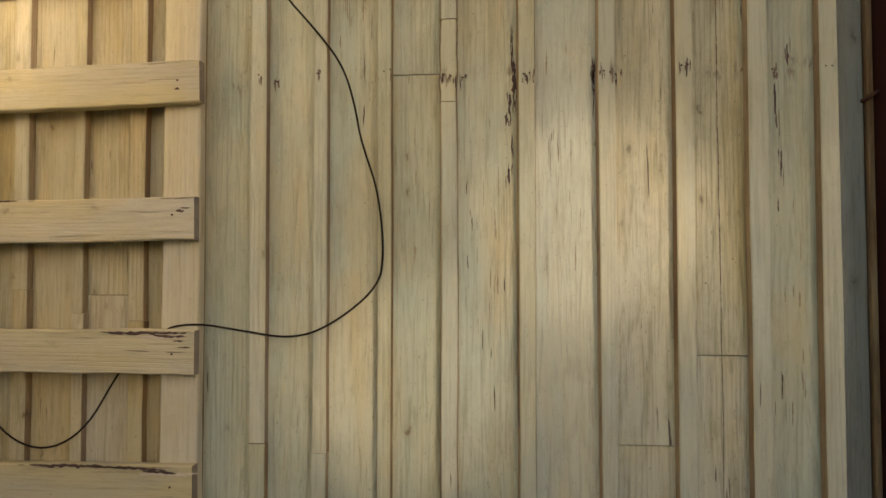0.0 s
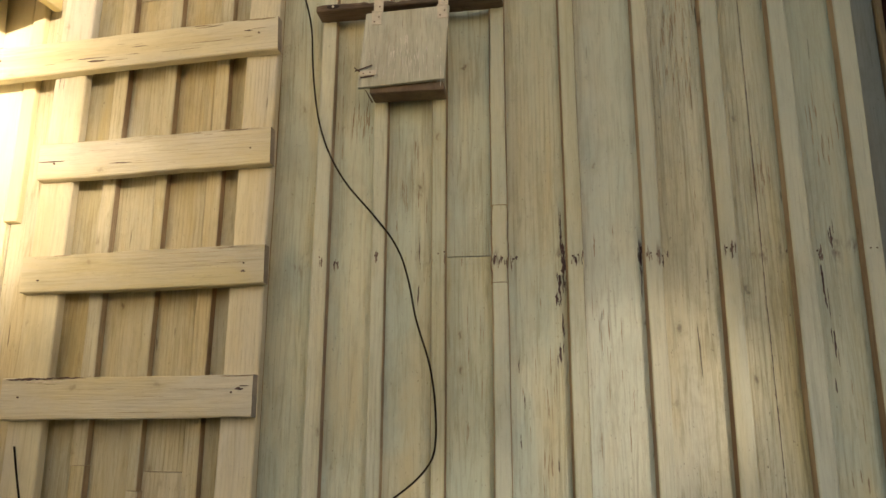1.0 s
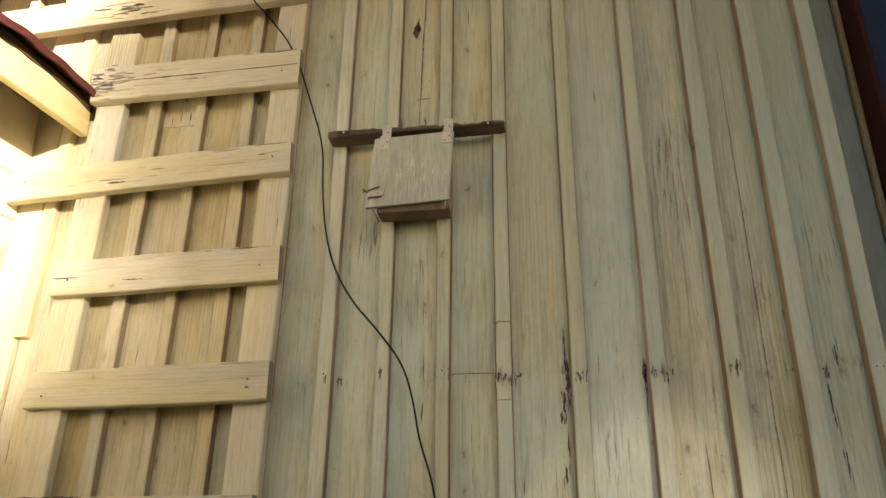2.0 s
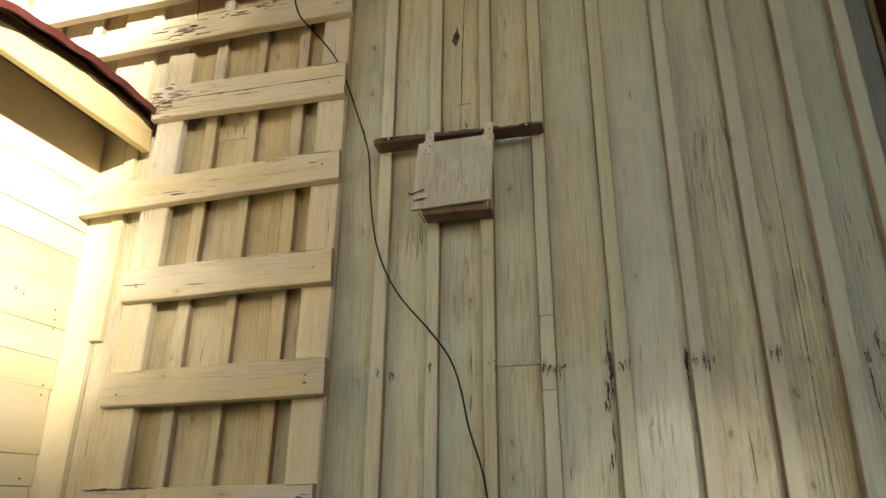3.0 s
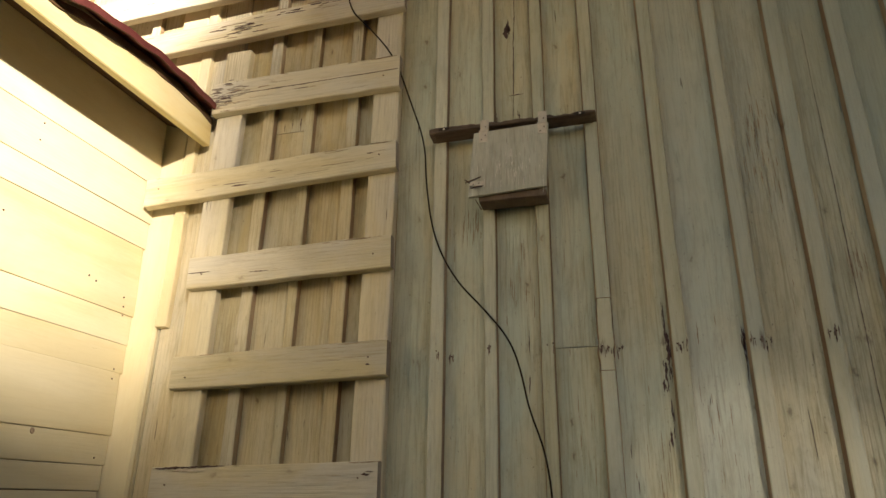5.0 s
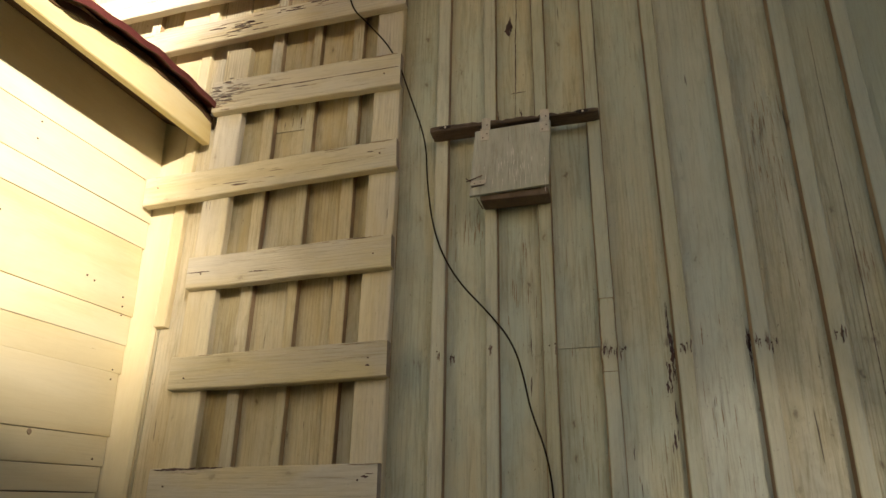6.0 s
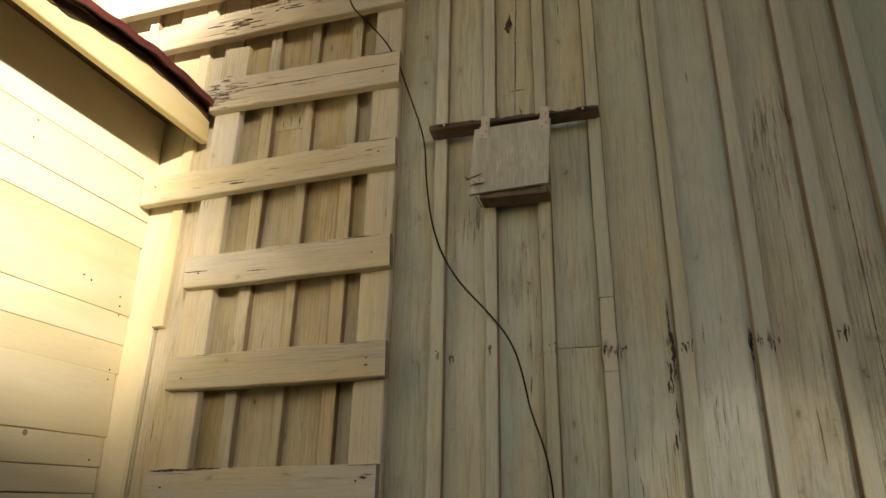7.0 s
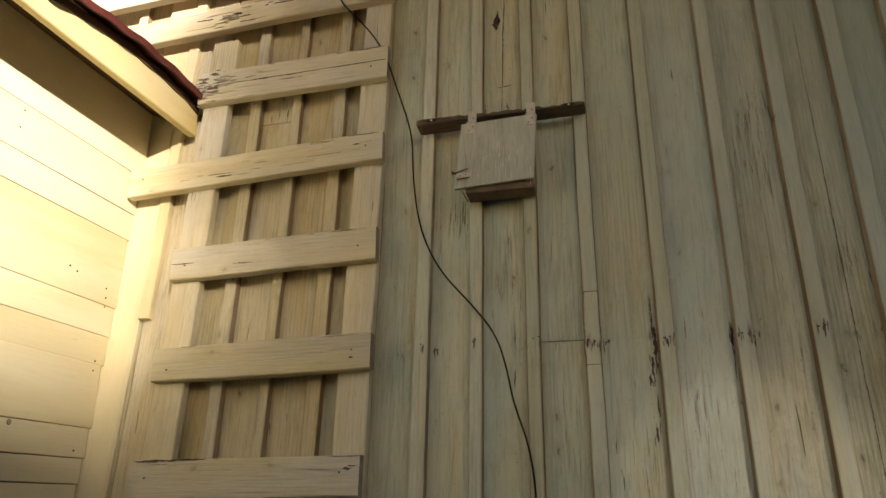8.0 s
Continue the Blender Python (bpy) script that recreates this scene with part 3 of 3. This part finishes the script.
bmesh.ops.create_cone(bm, cap_ends=True, segments=14, radius1=0.26, radius2=0.10, depth=5.6, matrix=Matrix.Translation((0, 0, 2.8)))
part("trunk", bm, M_BARK, tree)
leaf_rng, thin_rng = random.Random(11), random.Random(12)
# holes aimed to patch the wall with sun: x, z, radius, share of leaves missing
SUN_HOLES = ((-0.80, 3.72, 0.14, 0.66), (-0.74, 3.52, 0.12, 0.46), (-0.48, 3.60, 0.12, 0.36), (-0.78, 3.32, 0.07, 0.4), (-1.48, 3.55, 0.12, 0.85), (-1.15, 3.28, 0.10, 0.6), (-0.98, 3.92, 0.22, 0.22),
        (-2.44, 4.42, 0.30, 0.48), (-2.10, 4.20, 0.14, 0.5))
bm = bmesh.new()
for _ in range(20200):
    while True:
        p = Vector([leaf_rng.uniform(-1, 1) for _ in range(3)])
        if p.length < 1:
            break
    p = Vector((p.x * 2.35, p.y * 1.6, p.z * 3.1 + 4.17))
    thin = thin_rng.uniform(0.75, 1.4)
    if any(math.hypot(p.x + 0.66 * p.y - gx, p.z + 0.115 * p.y - gz) < gr * thin and thin_rng.random() < share for gx, gz, gr, share in SUN_HOLES):
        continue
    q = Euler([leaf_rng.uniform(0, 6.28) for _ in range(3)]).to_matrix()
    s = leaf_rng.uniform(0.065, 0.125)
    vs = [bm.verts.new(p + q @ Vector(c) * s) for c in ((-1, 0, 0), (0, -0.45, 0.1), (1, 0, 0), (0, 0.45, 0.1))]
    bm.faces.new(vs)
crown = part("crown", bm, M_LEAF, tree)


# unseen hedges, added round the yard to cut low sky light
def hedge(x0, x1, y0, y1, top, seed):
    r = random.Random(seed)
    bm = box(x0 + 0.2, x1 - 0.2, y0 + 0.2, y1 - 0.2, 0.0, top - 0.2)
    for _ in range(int(260 * ((x1 - x0) + (y1 - y0)))):
        p = Vector((r.uniform(x0, x1), r.uniform(y0, y1), r.uniform(0.1, top)))
        k = r.randrange(5)
        if k < 2:
            p.y = y1 + r.uniform(-0.15, 0.1)
        elif k < 3:
            p.x = r.choice((x0, x1)) + r.uniform(-0.1, 0.1)
        else:
            p.z = top + r.uniform(-0.2, 0.25)
        q = Euler([r.uniform(0, 6.28) for _ in range(3)]).to_matrix()
        sz = r.uniform(0.05, 0.10)
        bm.faces.new([bm.verts.new(p + q @ Vector(c) * sz) for c in ((-1, 0, 0), (0, -0.5, 0.1), (1, 0, 0), (0, 0.5, 0.1))])
    return tagged(part("hedge", bm, M_LEAF), "unseen green hedge, added to block low sky light", "hedge", kind="stuff")
hedge(-10.0, 10.0, -9.6, -8.4, 1.9, 21)
hedge(-10.2, -9.0, -8.2, 4.0, 4.4, 22)
hedge(9.0, 10.2, -8.2, 4.0, 4.4, 23)

# ---- peeled and split places on the rungs ----
for x, z, w, h, turn in ((-0.56, 2.806, 0.0022, 0.60, 89.6), 
                         (-0.62, 3.10, 0.004, 0.07, 90), (-0.55, 3.118, 0.006, 0.04, 88), (-0.9, 3.075, 0.004, 0.06, 90),
                         (-0.37, 1.370, 0.008, 0.20, 90), (-0.31, 1.362, 0.007, 0.08, 92), (-0.29, 1.352, 0.004, 0.03, 90), (-0.28, 1.337, 0.004, 0.03, 90),
                         (-0.52, 1.078, 0.008, 0.22, 90), (-0.40, 1.075, 0.007, 0.16, 91), (-0.33, 1.068, 0.006, 0.08, 93), (-0.81, 1.658, 0.006, 0.12, 90), (-0.72, 1.661, 0.004, 0.10, 90),
                         (-0.29, 1.635, 0.006, 0.02, 90), (-0.28, 1.642, 0.003, 0.02, 90), (-0.64, 2.188, 0.003, 0.06, 90), (-0.83, 2.20, 0.0025, 0.07, 90), (-0.30, 1.905, 0.006, 0.012, 90),
                         (-0.74, 2.472, 0.004, 0.05, 90), (-0.33, 2.528, 0.003, 0.02, 90)):
    scar(x, z, w, h, -0.0815, ladder, rng=rng, turn=turn)
# fine checks that run along the rungs, and scuffed upper edges
check_rng = random.Random(31)
for x0, z0, x1, z1, w in RUNGS[1:]:
    slope = math.degrees(math.atan2(z1 - z0, x1 - x0))
    for _ in range(9):
        x = check_rng.uniform(x0 + 0.05, x1 - 0.04)
        z = z0 + (z1 - z0) * (x - x0) / (x1 - x0) + check_rng.uniform(-0.42, 0.42) * w
        scar(x, z, check_rng.uniform(0.0008, 0.0016), check_rng.uniform(0.02, 0.11), -0.0808, ladder, check_rng.choice((M_CHECK, M_CHECK, M_CHECK, M_WORN)), check_rng, "check", 90 - slope + check_rng.uniform(-1, 1))
    for _ in range(7):
        x = check_rng.choice((check_rng.uniform(x0 + 0.03, x1 - 0.03), x1 - check_rng.uniform(0.02, 0.12)))
        z = z0 + (z1 - z0) * (x - x0) / (x1 - x0) + 0.465 * w
        scar(x, z, check_rng.uniform(0.002, 0.004), check_rng.uniform(0.015, 0.07), -0.0804, ladder, check_rng.choice((M_WORN, M_CHECK)), check_rng, "scuff", 90 - slope)
# raggedly peeled ends
for cx, cz, sx, sz, n in ((-0.845, 2.80, 0.025, 0.022, 60), (-0.79, 2.825, 0.05, 0.010, 14), (-0.80, 3.065, 0.030, 0.014, 26), (-0.60, 3.105, 0.08, 0.006, 8)):
    for _ in range(n):
        scar(max(rng.gauss(cx, sx), -0.868), rng.gauss(cz, sz), rng.uniform(0.0010, 0.0035), rng.uniform(0.010, 0.040), -0.0815, ladder, rng.choice((M_SCAR, M_END, M_END, M_WORN)), rng=rng, turn=rng.uniform(82, 96))
for x, z, w, h in ((-0.33, 1.358, 0.008, 0.12), (-0.31, 1.062, 0.010, 0.13), (-0.77, 1.652, 0.006, 0.10)):
    scar(x, z, w, h, -0.0812, ladder, M_PALE, rng, "paint_flake", 91)
for x, z, w, h in ((-0.60, 2.715, 0.004, 0.05), (-0.63, 2.72, 0.003, 0.04), (-0.655, 2.71, 0.003, 0.03), (-0.585, 2.66, 0.004, 0.07)):
    scar(x, z, w, h, 0.0, wall_main, rng=rng)

# nail heads and small blemishes on the annex siding
for y, z in ((-0.23, 2.155), (-0.20, 2.150), (-0.075, 2.145), (-0.07, 2.118), (-0.068, 2.092), (-0.06, 1.935), (-0.06, 1.908), (-0.50, 2.475), (-0.50, 2.425), (-0.55, 2.20), (-0.07, 1.69)):
    bm = bmesh.new()
    bmesh.ops.create_cone(bm, cap_ends=True, segments=8, radius1=0.003, radius2=0.002, depth=0.003, matrix=pose(0, 0, 0, 0, 90, 0))
    part("nail", bm, M_RUST, annex, m=pose(AX + 0.0005, y, z))

# paint worn down to brown grain in long patches, and one long split
for cx, cz, sx, sz, n in ((0.715, 2.50, 0.022, 0.07, 34), (0.73, 2.30, 0.03, 0.12, 16), (0.87, 2.12, 0.02, 0.05, 14), (1.03, 2.20, 0.02, 0.06, 14), (0.395, 1.60, 0.03, 0.16, 22),
                          (0.54, 1.70, 0.04, 0.18, 18), (0.20, 1.75, 0.03, 0.2, 12), (0.08, 2.10, 0.025, 0.12, 14), (-0.06, 2.30, 0.025, 0.12, 12), (-0.03, 2.28, 0.018, 0.03, 14), (1.02, 1.45, 0.03, 0.2, 16)):
    for _ in range(n):
        x = min(max(rng.gauss(cx, sx), cx - 0.055), cx + 0.055)
        if not any(abs(x - b[0]) < b[1] / 2 + 0.004 for b in BATTENS):
            scar(x, rng.gauss(cz, sz), rng.uniform(0.001, 0.003), rng.uniform(0.02, 0.07), -0.0005, wall_main, M_WORN, rng, "worn_sliver", rng.uniform(-1.5, 1.5))
scar(0.876, 1.85, 0.0020, 1.9, -0.0005, wall_main, rng=rng, name="split")
scar(0.081, 2.90, 0.0032, 0.62, -0.0005, wall_main, rng=rng, name="split", turn=1.6)
scar(0.085, 2.715, 0.0025, 0.04, -0.0005, wall_main, rng=rng, name="split", turn=88)

bm = bmesh.new()
bmesh.ops.create_cone(bm, cap_ends=True, segments=12, radius1=0.008, radius2=0.006, depth=0.002, matrix=pose(0, 0, 0, 0, 90, 0))
part("knot", bm, M_WORN, annex, "brown knot showing through the paint", pose(AX + 0.0006, -0.305, 1.722))
